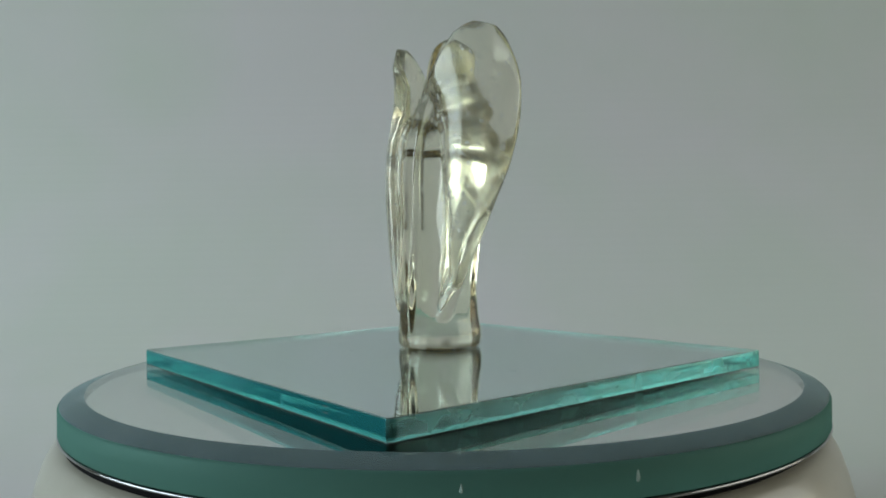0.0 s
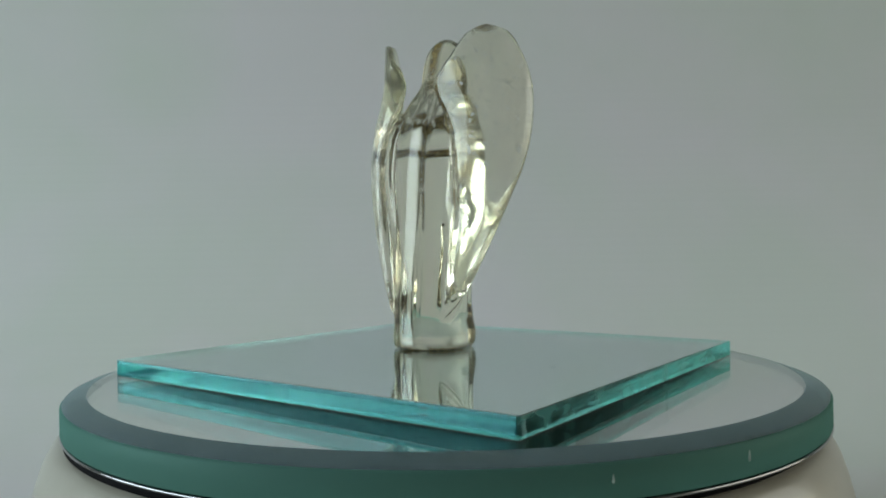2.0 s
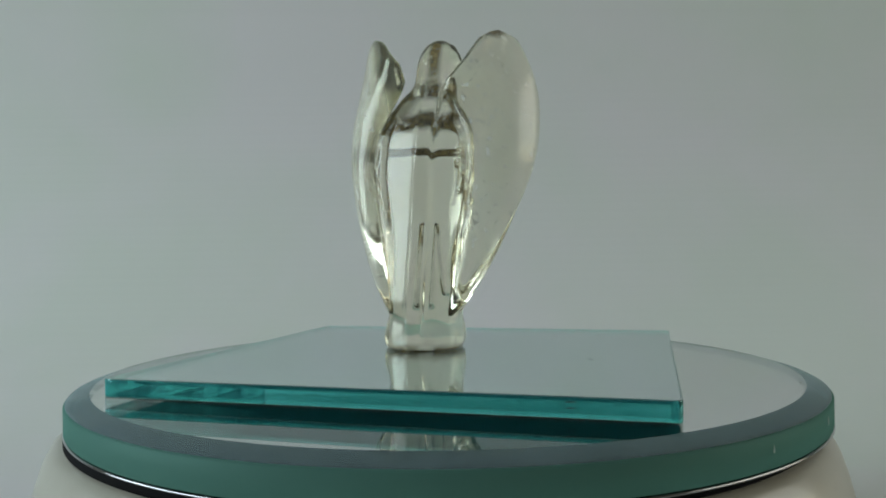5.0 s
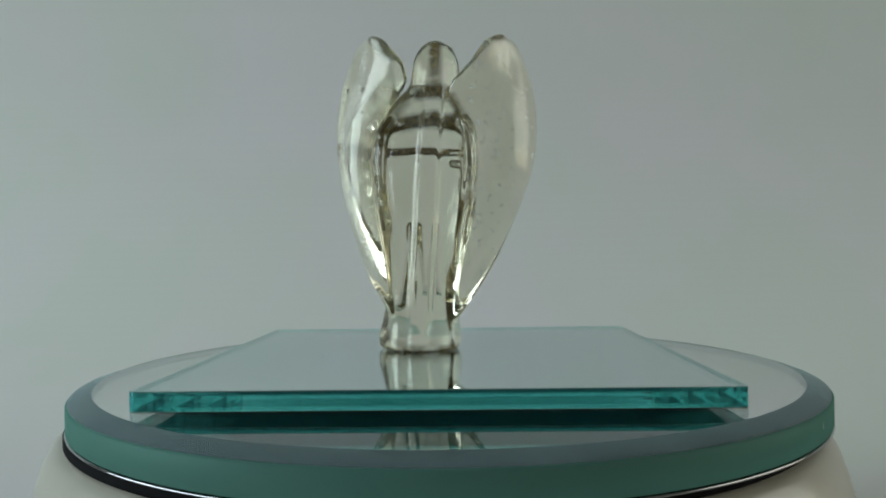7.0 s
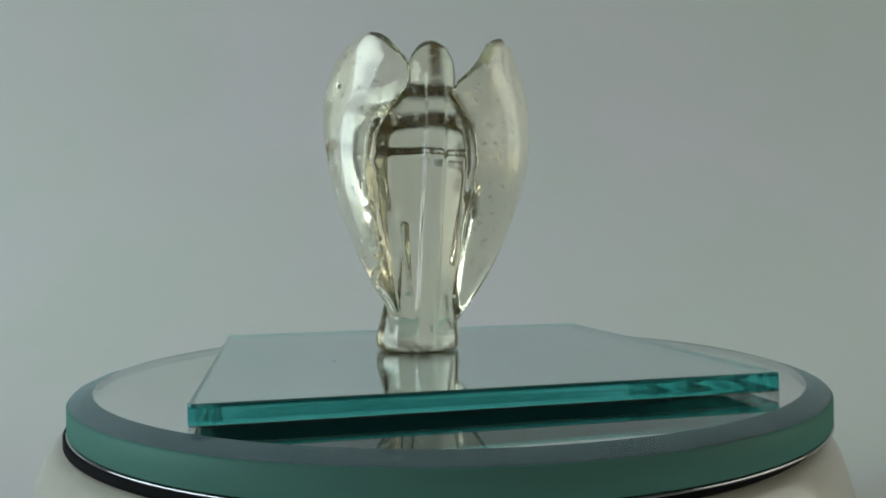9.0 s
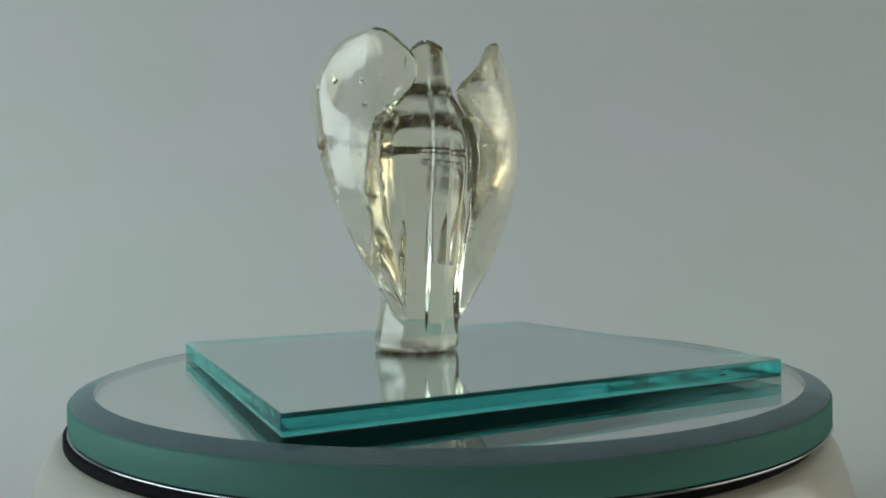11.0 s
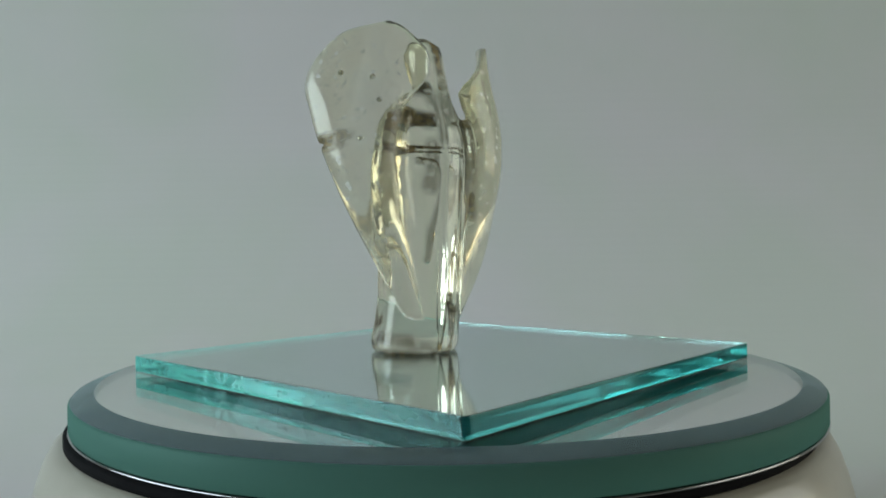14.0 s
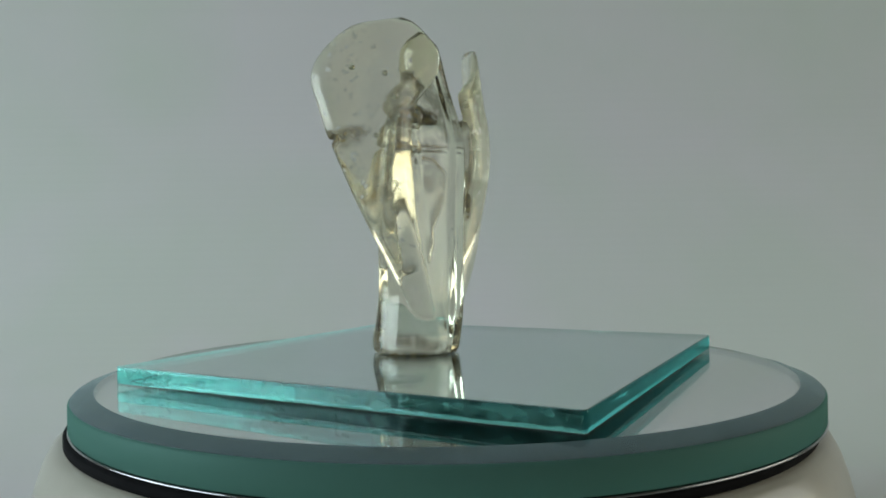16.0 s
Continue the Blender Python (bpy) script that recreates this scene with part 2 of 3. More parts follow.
def mirror_disc():
    disc = tagged(new("mirror_disc", None), "round mirror of thick greenish glass lying on the turntable", "mirror")
    prof = [(0, -3.0), (62.7, -3.0), (65.7, -3.85), (66.2, -4.05), (66.5, -4.45), (66.5, -8.15), (66.3, -8.35), (0, -8.35)]
    bm = turned(prof, 256, DISC_AT, (0, 3, 3, 1, 1, 1, 2))
    for v in bm.verts:
        # the slope is ground by hand, a little unevenly
        if -3.9 * MM < v.co.z < -3.8 * MM:
            a = math.atan2(v.co.y, v.co.x)
            v.co.z += 0.18 * MM * noise.noise((math.cos(a) * 9, math.sin(a) * 9, 4.2))
    part("glass_body", bm, [DISC_FACE, DISC_EDGE, SILVER, DISC_SLOPE], disc)
    tray = [(0, -8.4), (66.2, -8.4), (66.5, -8.47), (66.6, -8.62), (66.5, -8.77), (66.2, -8.85), (0, -8.85)]
    part("metal_tray", turned(tray, 256, DISC_AT), CHROME, disc, "shiny dark chrome tray under the mirror")
    for behind, size in ((0.0, 1.0), (17.0, 0.8)):
        bm = bmesh.new()
        a0 = radians(-71.8 + 53.53 - behind)
        for k in range(3):
            bmesh.ops.create_icosphere(bm, subdivisions=1, radius=(0.36 - 0.07 * k) * size * MM, matrix=Matrix.Translation(
                ((DISC_AT[0] + 66.45 * math.cos(a0)) * MM, (DISC_AT[1] + 66.45 * math.sin(a0)) * MM, (-6.1 + 0.4 * k * size) * MM))
                @ Matrix.Rotation(a0, 4, "Z") @ Matrix.Diagonal((0.5, 0.9, 1.3, 1)))
        part("edge_chip", bm, FLAKE, disc, "pale chip in the glass edge")
    return disc


# ---- the square plate ----
PLATE = (85.7, 83.4, 2.92)
PLATE_AT = (0.507, -1.225)


def glass_plate():
    plate = tagged(new("glass_plate", None), "square mirror plate with teal broken glass edges on the round mirror", "glass plate")
    a, b, th = PLATE[0] / 2, PLATE[1] / 2, PLATE[2]
    turn = Matrix.Rotation(radians(2.45), 3, "Z")
    corners = [(-a, -b), (a, -b), (a, b), (-a, b)]
    n, m = 110, 6
    rough = (0.008, 0.06, 0.10, 0.05)
    bm = bmesh.new()
    ring = []
    for k in range(4):
        p, q = Vector(corners[k]), Vector(corners[(k + 1) % 4])
        way = (q - p).normalized()
        out = Vector((way.y, -way.x))
        for i in range(n):
            s = i / n
            end = min(s, 1 - s) * (q - p).length
            crush = noise.noise((k * 9.1, s * 5.0, 3.3))
            col = []
            for j in range(m + 1):
                z = -th * (0, 0.05, 0.28, 0.5, 0.72, 0.95, 1.0)[j]
                h = 0.0 if end < 0.9 else noise.noise((k * 7 + s * 60, z * 0.8, 1.7)) * (rough[k] if crush > -0.06 else 0.008)
                lip = 0.10 if j in (0, m) else 0.0
                inset = max(0.0, 0.5 - end) * 0.8
                v = p + (q - p) * s + out * (h - lip - inset - 0.05)
                v = turn @ Vector((v.x + PLATE_AT[0], v.y + PLATE_AT[1], 0))
                col.append(bm.verts.new((v.x * MM, v.y * MM, z * MM)))
            ring.append(col)
    for i in range(len(ring)):
        c, d = ring[i], ring[(i + 1) % len(ring)]
        for j in range(m):
            f = bm.faces.new((c[j], d[j], d[j + 1], c[j + 1]))
            side = i // n
            f.material_index, f.smooth = 5 if j in (0, m - 1) else (1, 3, 4, 3)[side], True
    bm.faces.new([c[0] for c in ring])
    bm.faces.new([c[m] for c in ring]).material_index = 2
    part("pane", bm, [PLATE_FACE, PLATE_EDGE, SILVER, HACKLED_EDGE, SHELL_EDGE, LIP], plate)
    bm = bmesh.new()
    loop = []
    for x, y in corners:
        v = turn @ Vector((x * 0.995 + PLATE_AT[0], y * 0.995 + PLATE_AT[1], 0))
        loop.append(v)
    lo = [bm.verts.new((v.x * MM, v.y * MM, -2.99 * MM)) for v in loop]
    hi = [bm.verts.new((v.x * MM, v.y * MM, -2.93 * MM)) for v in loop]
    bm.faces.new(lo)
    bm.faces.new(hi)
    for i in range(4):
        bm.faces.new((lo[i], lo[(i + 1) % 4], hi[(i + 1) % 4], hi[i]))
    part("backing", bm, BACKING, plate, "dark paint on the underside")

    for k, along, z in ((0, 0.837, -0.75), (0, 0.837, -1.55), (3, 0.567, -1.3)):
        p, q = Vector(corners[k]), Vector(corners[(k + 1) % 4])
        way = (q - p).normalized()
        v = p + (q - p) * along + Vector((way.y, -way.x)) * -0.02
        v = turn @ Vector((v.x + PLATE_AT[0], v.y + PLATE_AT[1], 0))
        bm = bmesh.new()
        m4 = Matrix.Translation((v.x * MM, v.y * MM, z * MM)) @ Matrix.Rotation(math.atan2(way.y, way.x) + radians(2.45), 4, "Z")
        bmesh.ops.create_icosphere(bm, subdivisions=2, radius=MM, matrix=m4 @ Matrix.Diagonal((0.75, 0.07, 0.11, 1)))
        part("nick", bm, BACKING, plate, "small dark nick in the glass edge")
    for x, y, ang, ln in ((29.8, -8.1, 40, 0.9), (-21.0, -11.0, 10, 0.7), (-9.5, -14.5, 80, 0.4)):
        bm = bmesh.new()
        for i in range(5):
            c = math.radians(ang + 35 * i)
            bmesh.ops.create_icosphere(bm, subdivisions=1, radius=0.14 * MM, matrix=Matrix.Translation(
                ((x + ln * 0.5 * math.cos(c)) * MM, (y + ln * 0.5 * math.sin(c)) * MM, 0.06 * MM)) @ Matrix.Diagonal((1, 1, 0.4, 1)))
        part("dust_fibre", bm, DUST, plate, "tiny curled grey dust fibre")
    return plate


# ---- the figurine ----
def curve(z, at, values):
    """A smooth curve through the values, read at z."""
    at, values = np.array(at, float), np.array(values, float)
    slope = np.gradient(values, at)
    fine = np.linspace(at[0], at[-1], 400)
    i = np.clip(np.searchsorted(at, fine) - 1, 0, len(at) - 2)
    h = at[i + 1] - at[i]
    t = (fine - at[i]) / h
    v = (values[i] * (1 + 2 * t) * (1 - t) ** 2 + slope[i] * h * t * (1 - t) ** 2
         + values[i + 1] * t * t * (3 - 2 * t) + slope[i + 1] * h * t * t * (t - 1))
    return np.interp(z, fine, v)


def smin(a, b, k):
    h = np.clip(0.5 + 0.5 * (b - a) / k, 0, 1)
    return b * (1 - h) + a * h - k * h * (1 - h)


def smax(a, b, k):
    return -smin(-a, -b, k)


def ellipsoid(x, y, z, c, r):
    q = np.sqrt(((x - c[0]) / r[0]) ** 2 + ((y - c[1]) / r[1]) ** 2 + ((z - c[2]) / r[2]) ** 2)
    return (q - 1) * min(r)


def wing(x, y, z, side, plan, lean, outer, inner, thick, taper=0.0, swept=0.0):
    """A tear-shaped wing that springs from the spine at x = -2 and bows round the body. plan: how its middle runs in y
    with the distance from the spine; lean: how far it leans away with the height; outer, inner: its edges with the height."""
    u = (x + 2.0) * side
    poly = np.polyfit(plan[0], plan[1], 3)
    uc = np.clip(u, plan[0][0] - 3, plan[0][-1] + 1.5)
    near_head = np.clip((z - 42) / 8, 0, 1) * (1 - np.clip((u - 6) / 10, 0, 1))
    mid_y = np.polyval(poly, uc) + curve(z, lean[0], lean[1]) * (1 - near_head) - swept * near_head * np.clip((z - 50) / 6, 0, 1)
    slope = np.sqrt(1 + np.polyval(np.polyder(poly), uc) ** 2)
    so, si = curve(z, outer[0], outer[1]), np.interp(z, inner[0], inner[1])
    steep = curve(z, outer[0], np.gradient(np.array(outer[1], float), np.array(outer[0], float)))
    edge = np.maximum((u - so) / np.minimum(np.sqrt(1 + steep ** 2), 2.5), (si - u) / 1.4)
    edge = smax(edge, (z - outer[0][-1] - 0.3) * 0.8, 1.8)
    edge = smax(edge, outer[0][0] - z, 0.8)
    half = np.maximum((so - si) / 2, 0.5)
    belly = np.clip(1 - ((u - (so + si) / 2) / half) ** 2, 0, 1)
    # near the neck it runs out thin and lies against the shoulder
    thin = taper * (1 - np.clip((u - si) / 6, 0.1, 1)) * np.clip((z - 42) / 5, 0, 1) * np.clip((56 - z) / 4, 0, 1)
    mid_y = mid_y + 1.6 * thin
    slab = np.abs(y - mid_y) / slope - thick * (0.36 + 0.64 * belly) * (1 - 0.5 * thin) * (1 - 0.35 * np.clip((z - 50) / 12, 0, 1))
    r = 0.6
    a, b = edge + r, slab + r
    return np.minimum(np.maximum(a, b), 0) + np.sqrt(np.maximum(a, 0) ** 2 + np.maximum(b, 0) ** 2) - r, mid_y


CUTS = (((((0.4, 36.6), (3.4, 36.2), (5.2, 34.2), (4.4, 29.0), (2.4, 23.0), (1.4, 17.0)), 0.7, 0.7)),
        (((-4.6, 24.0), (-5.4, 16.0), (-6.4, 8.5)), 0.7, 0.6), (((-4.6, 24.0), (-4.0, 16.0), (-3.4, 11.0)), 0.6, 0.6))


def from_line(x, z, line):
    """The distance in the x-z plane from a broken line."""
    best = np.full_like(x, 1e3)
    for (ax, az), (bx, bz) in zip(line, line[1:]):
        s = np.clip(((x - ax) * (bx - ax) + (z - az) * (bz - az)) / ((bx - ax) ** 2 + (bz - az) ** 2), 0, 1)
        best = np.minimum(best, np.hypot(x - ax - s * (bx - ax), z - az - s * (bz - az)))
    return best


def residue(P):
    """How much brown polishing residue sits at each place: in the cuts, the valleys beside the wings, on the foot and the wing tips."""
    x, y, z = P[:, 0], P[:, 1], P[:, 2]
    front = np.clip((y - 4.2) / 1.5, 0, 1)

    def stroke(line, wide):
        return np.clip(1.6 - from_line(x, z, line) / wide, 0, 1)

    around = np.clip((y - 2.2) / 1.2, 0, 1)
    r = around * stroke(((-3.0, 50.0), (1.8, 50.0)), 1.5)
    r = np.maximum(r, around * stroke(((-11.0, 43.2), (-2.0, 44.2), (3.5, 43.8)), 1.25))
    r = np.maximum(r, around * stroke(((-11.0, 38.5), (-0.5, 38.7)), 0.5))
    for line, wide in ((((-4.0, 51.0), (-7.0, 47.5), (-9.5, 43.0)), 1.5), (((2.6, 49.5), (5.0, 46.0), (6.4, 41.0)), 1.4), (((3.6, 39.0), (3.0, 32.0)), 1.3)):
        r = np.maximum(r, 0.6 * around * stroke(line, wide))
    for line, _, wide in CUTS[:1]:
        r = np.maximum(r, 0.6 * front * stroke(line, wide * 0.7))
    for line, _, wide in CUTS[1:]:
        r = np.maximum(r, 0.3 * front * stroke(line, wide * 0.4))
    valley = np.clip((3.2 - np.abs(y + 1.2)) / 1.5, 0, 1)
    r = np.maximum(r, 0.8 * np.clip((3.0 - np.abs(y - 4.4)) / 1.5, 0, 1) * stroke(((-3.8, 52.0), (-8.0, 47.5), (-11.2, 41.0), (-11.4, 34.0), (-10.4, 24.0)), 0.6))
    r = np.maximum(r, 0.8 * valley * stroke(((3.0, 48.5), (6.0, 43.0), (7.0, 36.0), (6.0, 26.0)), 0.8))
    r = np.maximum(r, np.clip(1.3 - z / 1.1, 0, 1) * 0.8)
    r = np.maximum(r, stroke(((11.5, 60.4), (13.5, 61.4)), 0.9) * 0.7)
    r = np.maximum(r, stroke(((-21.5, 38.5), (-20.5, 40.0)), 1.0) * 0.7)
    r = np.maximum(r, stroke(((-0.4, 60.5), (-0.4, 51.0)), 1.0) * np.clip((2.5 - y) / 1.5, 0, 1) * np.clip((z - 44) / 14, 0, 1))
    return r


def angel_field(P):
    x, y, z = P[:, 0], P[:, 1], P[:, 2]
    k = np.clip(z / 48, 0, 1.3)
    cx = -4.3 + 2.6 * k
    cy = curve(z, (0, 20, 40, 48, 54), (3.0, 3.1, 3.3, 3.6, 3.7))
    levels = (0, 1.5, 6, 10, 20, 28, 36, 41, 45, 48, 50, 52, 60)
    rx = curve(z, levels, (7.6, 8.1, 7.4, 6.9, 8.0, 9.1, 9.8, 9.6, 8.5, 6.2, 4.2, 3.4, 2.6))
    ry = curve(z, levels, (8.0, 8.3, 7.8, 7.5, 7.1, 6.9, 6.7, 6.5, 5.9, 4.9, 4.0, 3.3, 2.6))
    ang = np.arctan2(y - cy, x - cx)
    front = np.clip((y - cy) / 4, 0, 1)
    q = np.sqrt(((x - cx) / rx) ** 2 + ((y - cy) / ry) ** 2)
    body = (q - 1) * np.minimum(rx, ry)
    body = body + 0.18 * np.sin(ang * 7 + 0.5) * np.clip((34 - z) / 20, 0, 1)
    # cut lines of the neck, sleeves and hem on the front
    for zc, deep, wide in ((50.3, 1.7, 1.2), (44.0, 1.5, 1.2), (38.6, 0.8, 0.45)):
        body = body + deep * front * np.exp(-((z - zc) / wide) ** 2)
    # a curved cut round the sleeve, and the folds of the gown
    for line, deep, wide in CUTS:
        body = body + deep * front * np.exp(-(from_line(x, z, line) / wide) ** 2)
    body = smax(body, z - 54, 2)
    head = ellipsoid(x, y, z, (-0.6, 3.8, 52.9), (4.8, 4.3, 8.3))
    d = smin(body, head, 1.6)
    # nape, from the back of the head down to the shoulders
    ax, ay, az, bx, by, bz = -0.6, 3.8, 56.0, -1.7, 1.8, 42.0
    along = np.clip(((x - ax) * (bx - ax) + (y - ay) * (by - ay) + (z - az) * (bz - az)) / ((bx - ax) ** 2 + (by - ay) ** 2 + (bz - az) ** 2), 0, 1)
    nape = np.sqrt((x - ax - along * (bx - ax)) ** 2 + (y - ay - along * (by - ay)) ** 2 + (z - az - along * (bz - az)) ** 2) - 3.9
    d = smin(d, nape, 1.5)
    d = smin(d, ellipsoid(x, y, z, (-2.2, 3.4, 46.0), (7.6, 4.8, 6.0)), 2.0)
    # the back is cut to two planes that meet in a ridge
    ridge_x = -4.0 + 3.4 * z / 50
    arch_r = curve(z, (0, 3, 10, 20, 30, 37, 43, 47, 50, 53), (4.6, 4.4, 5.0, 7.2, 9.4, 10.0, 9.2, 7.2, 4.6, 2.5))
    arch_l = curve(z, (0, 7, 15, 25, 37, 44, 48, 51, 54), (6.0, 7.0, 8.4, 10.4, 11.4, 9.8, 6.6, 3.6, 2.0))
    ridge_y = curve(z, (0, 3, 25, 42, 50), (-5.3, -5.8, -5.8, -5.0, -1.8))
    back = smax((ridge_y + 0.3 - y + 0.52 * (x - ridge_x)) / 1.13, (ridge_y + 0.3 - y - 0.40 * (x - ridge_x)) / 1.08, 0.5)
    back = smax(back, np.maximum(x + 2.0 - arch_r, -2.0 - x - arch_l) - 0.4, 1.0)
    back = smax(smax(back, y - 4.0, 1.5), z - 50.5, 1.5)
    d = smin(d, back, 1.2)
    # a narrow flat rib runs from the crown of the head down the ridge
    rib_y = curve(z, (0, 3, 25, 42, 50, 54, 58, 61), (-5.3, -5.8, -5.8, -5.0, -2.2, -1.0, 0.2, 1.8))
    rib = smax((np.abs(x - ridge_x) - 1.6 - 0.45 * (y - rib_y)) / 1.1, (rib_y - y) / np.where(z > 42, 1.13, 1.0), 0.25)
    rib = smax(smax(rib, y - 4.0, 0.8), z - 60, 1.0)
    d = smin(d, rib, 0.4)
    right, mid_r = wing(x, y, z, 1, ((0, 8, 15.5, 18.5, 21.3), (-3.9, -3.9, -2.5, 0.0, 3.2)), ((0, 15, 25, 40, 45, 50, 56, 61), (3.0, 2.6, 1.8, 0, 0.4, 1.5, 3.0, 3.5)),
                 ((3.5, 6.5, 12, 17.5, 23, 28.7, 34, 40, 45, 51, 56, 58.5, 60, 60.7), (3.4, 5.8, 9.8, 13.0, 15.7, 18.1, 20.0, 21.2, 21.4, 20.7, 19.1, 18.0, 16.9, 15.8)),
                 ((0, 3, 10, 20, 30, 37, 41, 44, 47, 49.5, 51.5, 52.5, 55.2, 59, 60.3, 60.7), (2.0, 2.4, 3.6, 6.2, 8.4, 9.0, 8.4, 7.2, 5.4, 4.2, 5.2, 6.4, 8.8, 11.2, 12.8, 13.8)), 1.75, 0.0, 2.0)
    left, mid_l = wing(x, y, z, -1, ((0, 6, 11.5, 15.3, 17.3, 18.7, 19.5), (-3.7, -2.6, -0.1, 3.3, 5.5, 7.8, 9.6)), ((0, 20, 40, 45, 51, 56, 62), (0.6, -0.2, -0.6, 0.4, 2.8, 4.1, 4.2)),
                ((7.0, 9, 12, 17.5, 23, 29, 34, 40, 45, 51, 56.0, 58.9, 60.5, 61.2), (8.0, 9.0, 10.8, 13.4, 15.5, 17.4, 18.6, 19.6, 19.9, 19.6, 18.0, 16.2, 14.6, 13.2)),
                ((0, 7, 15, 25, 37, 41.5, 45, 48, 50.5, 52, 55, 57.7, 60.7, 61.9), (5.0, 6.0, 7.4, 9.8, 11.0, 10.3, 8.6, 6.2, 4.3, 3.6, 4.2, 6.4, 8.6, 10.2)), 2.2, 0.3, 1.5)
    # the valleys between wings and body are left rough from carving
    near = np.exp(-(np.maximum(d, 0) ** 2 + np.maximum(np.minimum(left, right), 0) ** 2) / 1.5) * np.clip((z - 24) / 6, 0, 1) * np.clip((48 - z) / 4, 0, 1)
    near = near * np.clip((np.abs(x + 2.6) - 6.0) / 2, 0, 1) * np.clip((12.0 - np.abs(x + 2.6)) / 2, 0, 1)
    # solid stone joins the wings to the body behind their inner edges
    for u, arch, mid in ((x + 2.0, arch_r, mid_r), (-2.0 - x, arch_l, mid_l)):
        web = smax(smax(arch - 2.6 - u, u - arch + 0.4, 0.6), smax(mid - y, y - 3.5, 0.6), 0.6)
        web = smax(smax(web, z - 45, 2.0), 6 - z, 1.0)
        d = smin(d, web, 1.4)
    soft = 0.4 + 1.2 * np.clip((z - 41) / 5, 0, 1) * np.clip((55 - z) / 4, 0, 1) * np.clip((9 - np.abs(x + 2)) / 4, 0, 1)
    soft = soft + 0.8 * np.clip((z - 48) / 4, 0, 1) * np.clip((62 - z) / 3, 0, 1) * np.clip((10 - np.abs(x + 1)) / 3, 0, 1) * np.clip((y + 2.5) / 2, 0, 1)
    d = smin(d, right, soft)
    d = smin(d, left, soft)
    d = d + 0.24 * near * np.sin(2.3 * x + 1.1 * z) * np.sin(1.9 * z - 0.7 * y + np.sin(x * 1.3)) * np.sin(2.0 * y + 0.9 * z)
    # hand-ground unevenness
    d = d + 0.07 * np.sin(x * 0.35 + z * 0.17) * np.sin(y * 0.4 - z * 0.13)
    # small pits in the wing
    for c, r in (((-18.4, 6.6, 52.0), 0.6), ((-14.6, 0.4, 46.5), 0.5), ((-14.0, 2.6, 51.0), 0.6), ((-21.9, 8.6, 38.9), 1.3), ((-17.6, 2.0, 39.5), 0.5)):
        d = smax(d, r - np.sqrt((x - c[0]) ** 2 + (y - c[1]) ** 2 + (z - c[2]) ** 2), 0.3)
    return smax(d, 0.05 - z, 0.9)


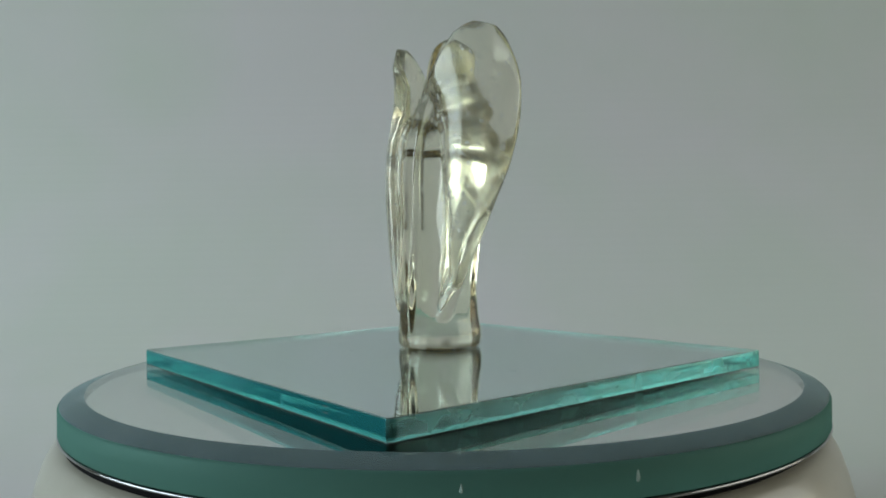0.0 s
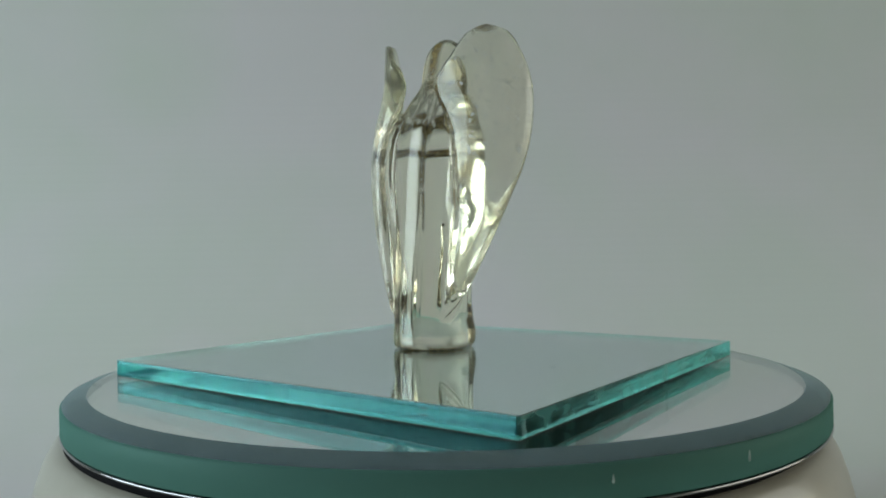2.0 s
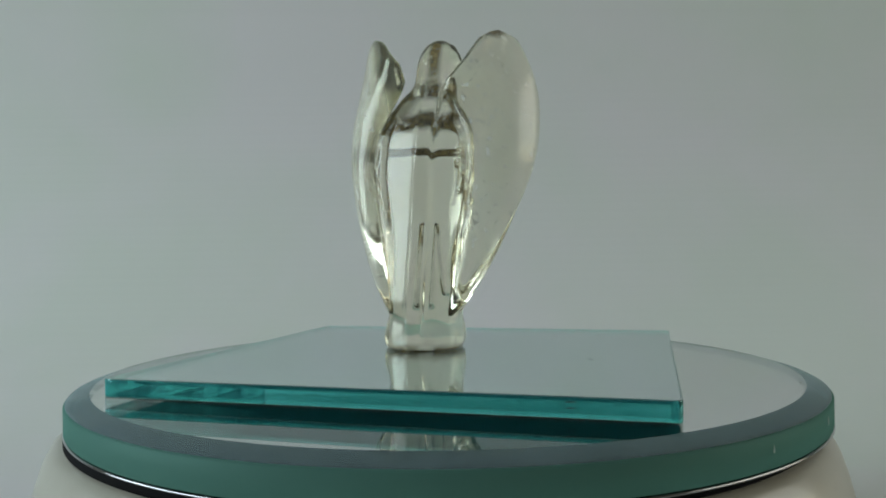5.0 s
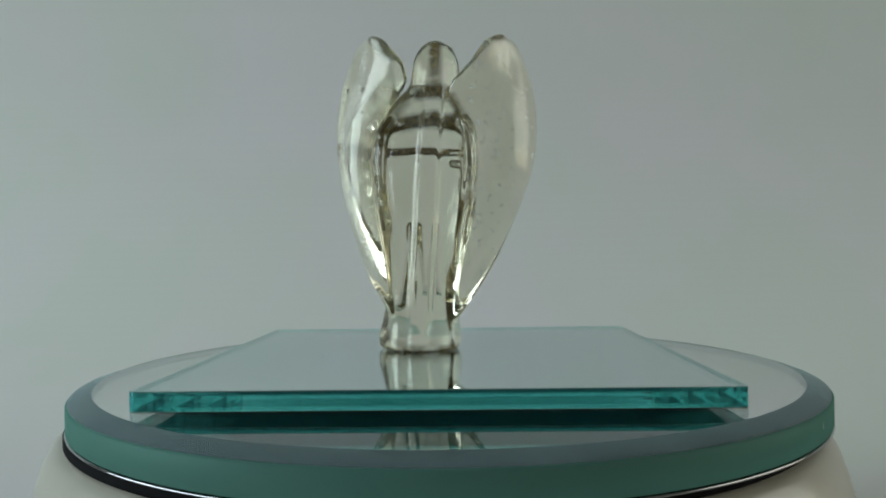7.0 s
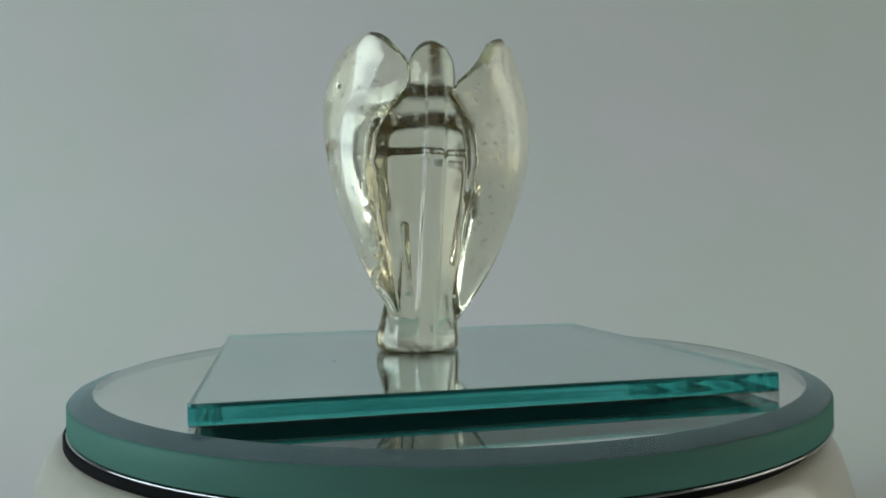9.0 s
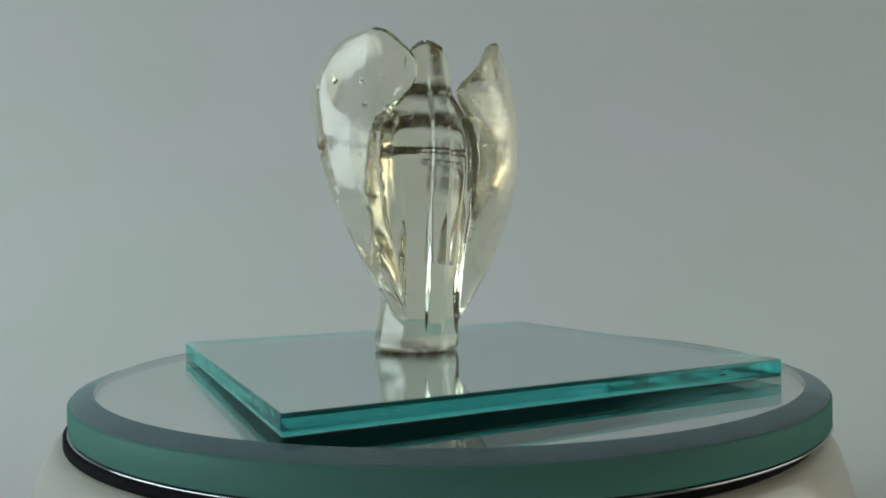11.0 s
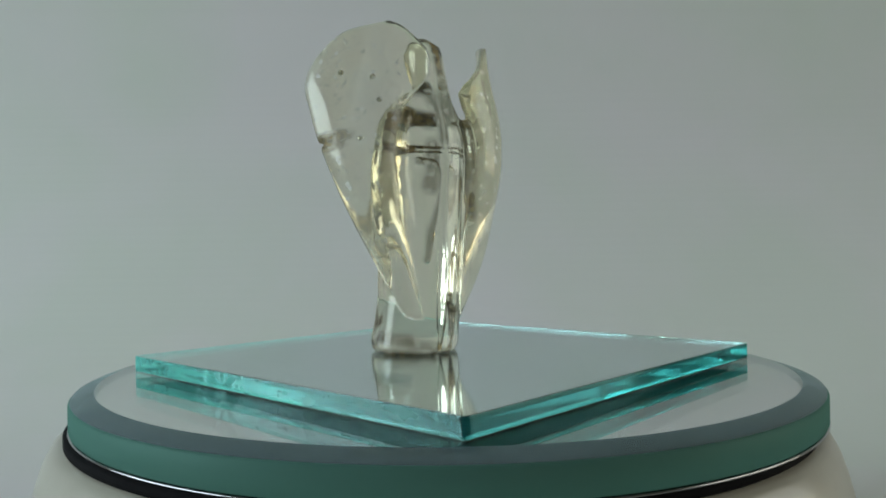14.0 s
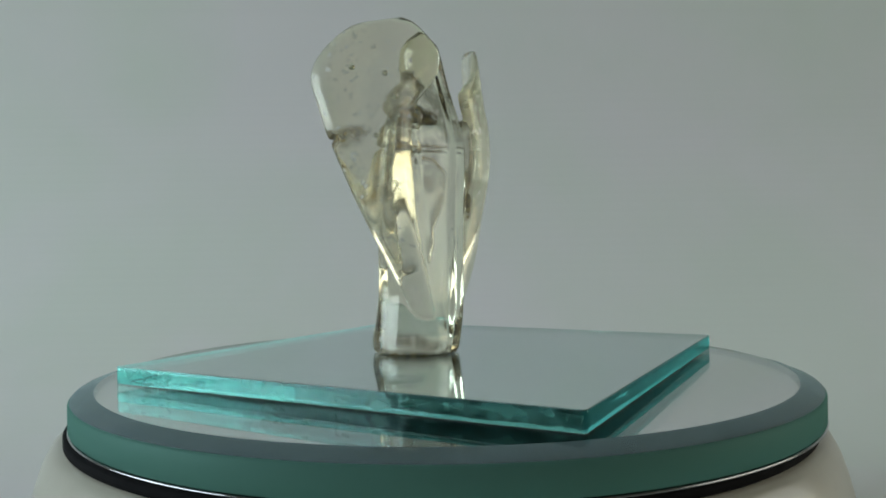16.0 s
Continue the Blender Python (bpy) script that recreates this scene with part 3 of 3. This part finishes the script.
def surface_net(field, lo, hi, step):
    """The zero surface of a field on a grid, one vertex a cell, pulled onto the surface."""
    n = [int((h - l) / step) + 1 for l, h in zip(lo, hi)]
    axes = [l + step * np.arange(k) for l, k in zip(lo, n)]
    G = np.stack(np.meshgrid(*axes, indexing="ij"), -1)
    F = field(G.reshape(-1, 3)).reshape(n)
    c = [k - 1 for k in n]
    total, count = np.zeros((*c, 3)), np.zeros(c)
    for ax in range(3):
        o1, o2 = [i for i in range(3) if i != ax]
        for d1 in (0, 1):
            for d2 in (0, 1):
                lo_s, hi_s = [None] * 3, [None] * 3
                lo_s[ax], hi_s[ax] = slice(0, c[ax]), slice(1, c[ax] + 1)
                for o, dd in ((o1, d1), (o2, d2)):
                    lo_s[o] = hi_s[o] = slice(dd, dd + c[o])
                A, B = F[tuple(lo_s)], F[tuple(hi_s)]
                cross = (A < 0) != (B < 0)
                w = np.where(cross, A / np.where(cross, A - B, 1), 0)
                pos = G[tuple(lo_s)].copy()
                pos[..., ax] += w * step
                total += pos * cross[..., None]
                count += cross
    use = count > 0
    index = -np.ones(c, int)
    index[use] = np.arange(use.sum())
    V = total[use] / count[use][:, None]
    for _ in range(3):
        f0 = field(V)
        e = 0.02
        g = np.stack([(field(V + np.eye(3)[i] * e) - field(V - np.eye(3)[i] * e)) / (2 * e) for i in range(3)], 1)
        move = -f0[:, None] * g / np.maximum((g * g).sum(1), 0.3)[:, None]
        V = V + np.clip(move, -0.3 * step, 0.3 * step)
    faces = []
    for ax in range(3):
        o1, o2 = (ax + 1) % 3, (ax + 2) % 3
        A = np.take(F, range(c[ax]), ax)
        B = np.take(F, range(1, c[ax] + 1), ax)
        flip = (A < 0) & (B >= 0)
        cross = (A < 0) != (B < 0)
        at = np.argwhere(cross)
        at = at[(at[:, o1] > 0) & (at[:, o2] > 0) & (at[:, o1] < c[o1]) & (at[:, o2] < c[o2])]
        e1, e2 = np.eye(3, dtype=int)[o1], np.eye(3, dtype=int)[o2]
        quad = [index[tuple((at - d).T)] for d in (e1 + e2, e2, 0 * e1, e1)]
        quad = np.stack(quad, 1)
        fl = flip[tuple(at.T)]
        quad[~fl] = quad[~fl][:, ::-1]
        faces.append(quad)
    return V, np.concatenate(faces)


def angel_figurine():
    V, F = surface_net(angel_field, (-25, -10, -1.0), (22, 16, 65), 0.42)
    me = bpy.data.meshes.new("angel_figurine")
    me.from_pydata((V * MM).tolist(), [], F.tolist())
    me.update()
    me.materials.append(QUARTZ)
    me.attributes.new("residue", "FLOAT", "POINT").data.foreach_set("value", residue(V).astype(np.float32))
    me.shade_smooth()
    ob = new("angel_figurine", me)
    return tagged(ob, "clear quartz winged angel figurine standing on the glass plate", "figurine")


room()
backdrop()
turntable()
DISC = mirror_disc()
PANE = glass_plate()
ANGEL = angel_figurine()


def motions():
    times = [0.5 * i for i in range(33)]
    for thing in (DISC, PANE, ANGEL):
        walk(thing, [(t, pose(0, 0, 0, 0, 0, turn_at(t))) for t in times])


motions()
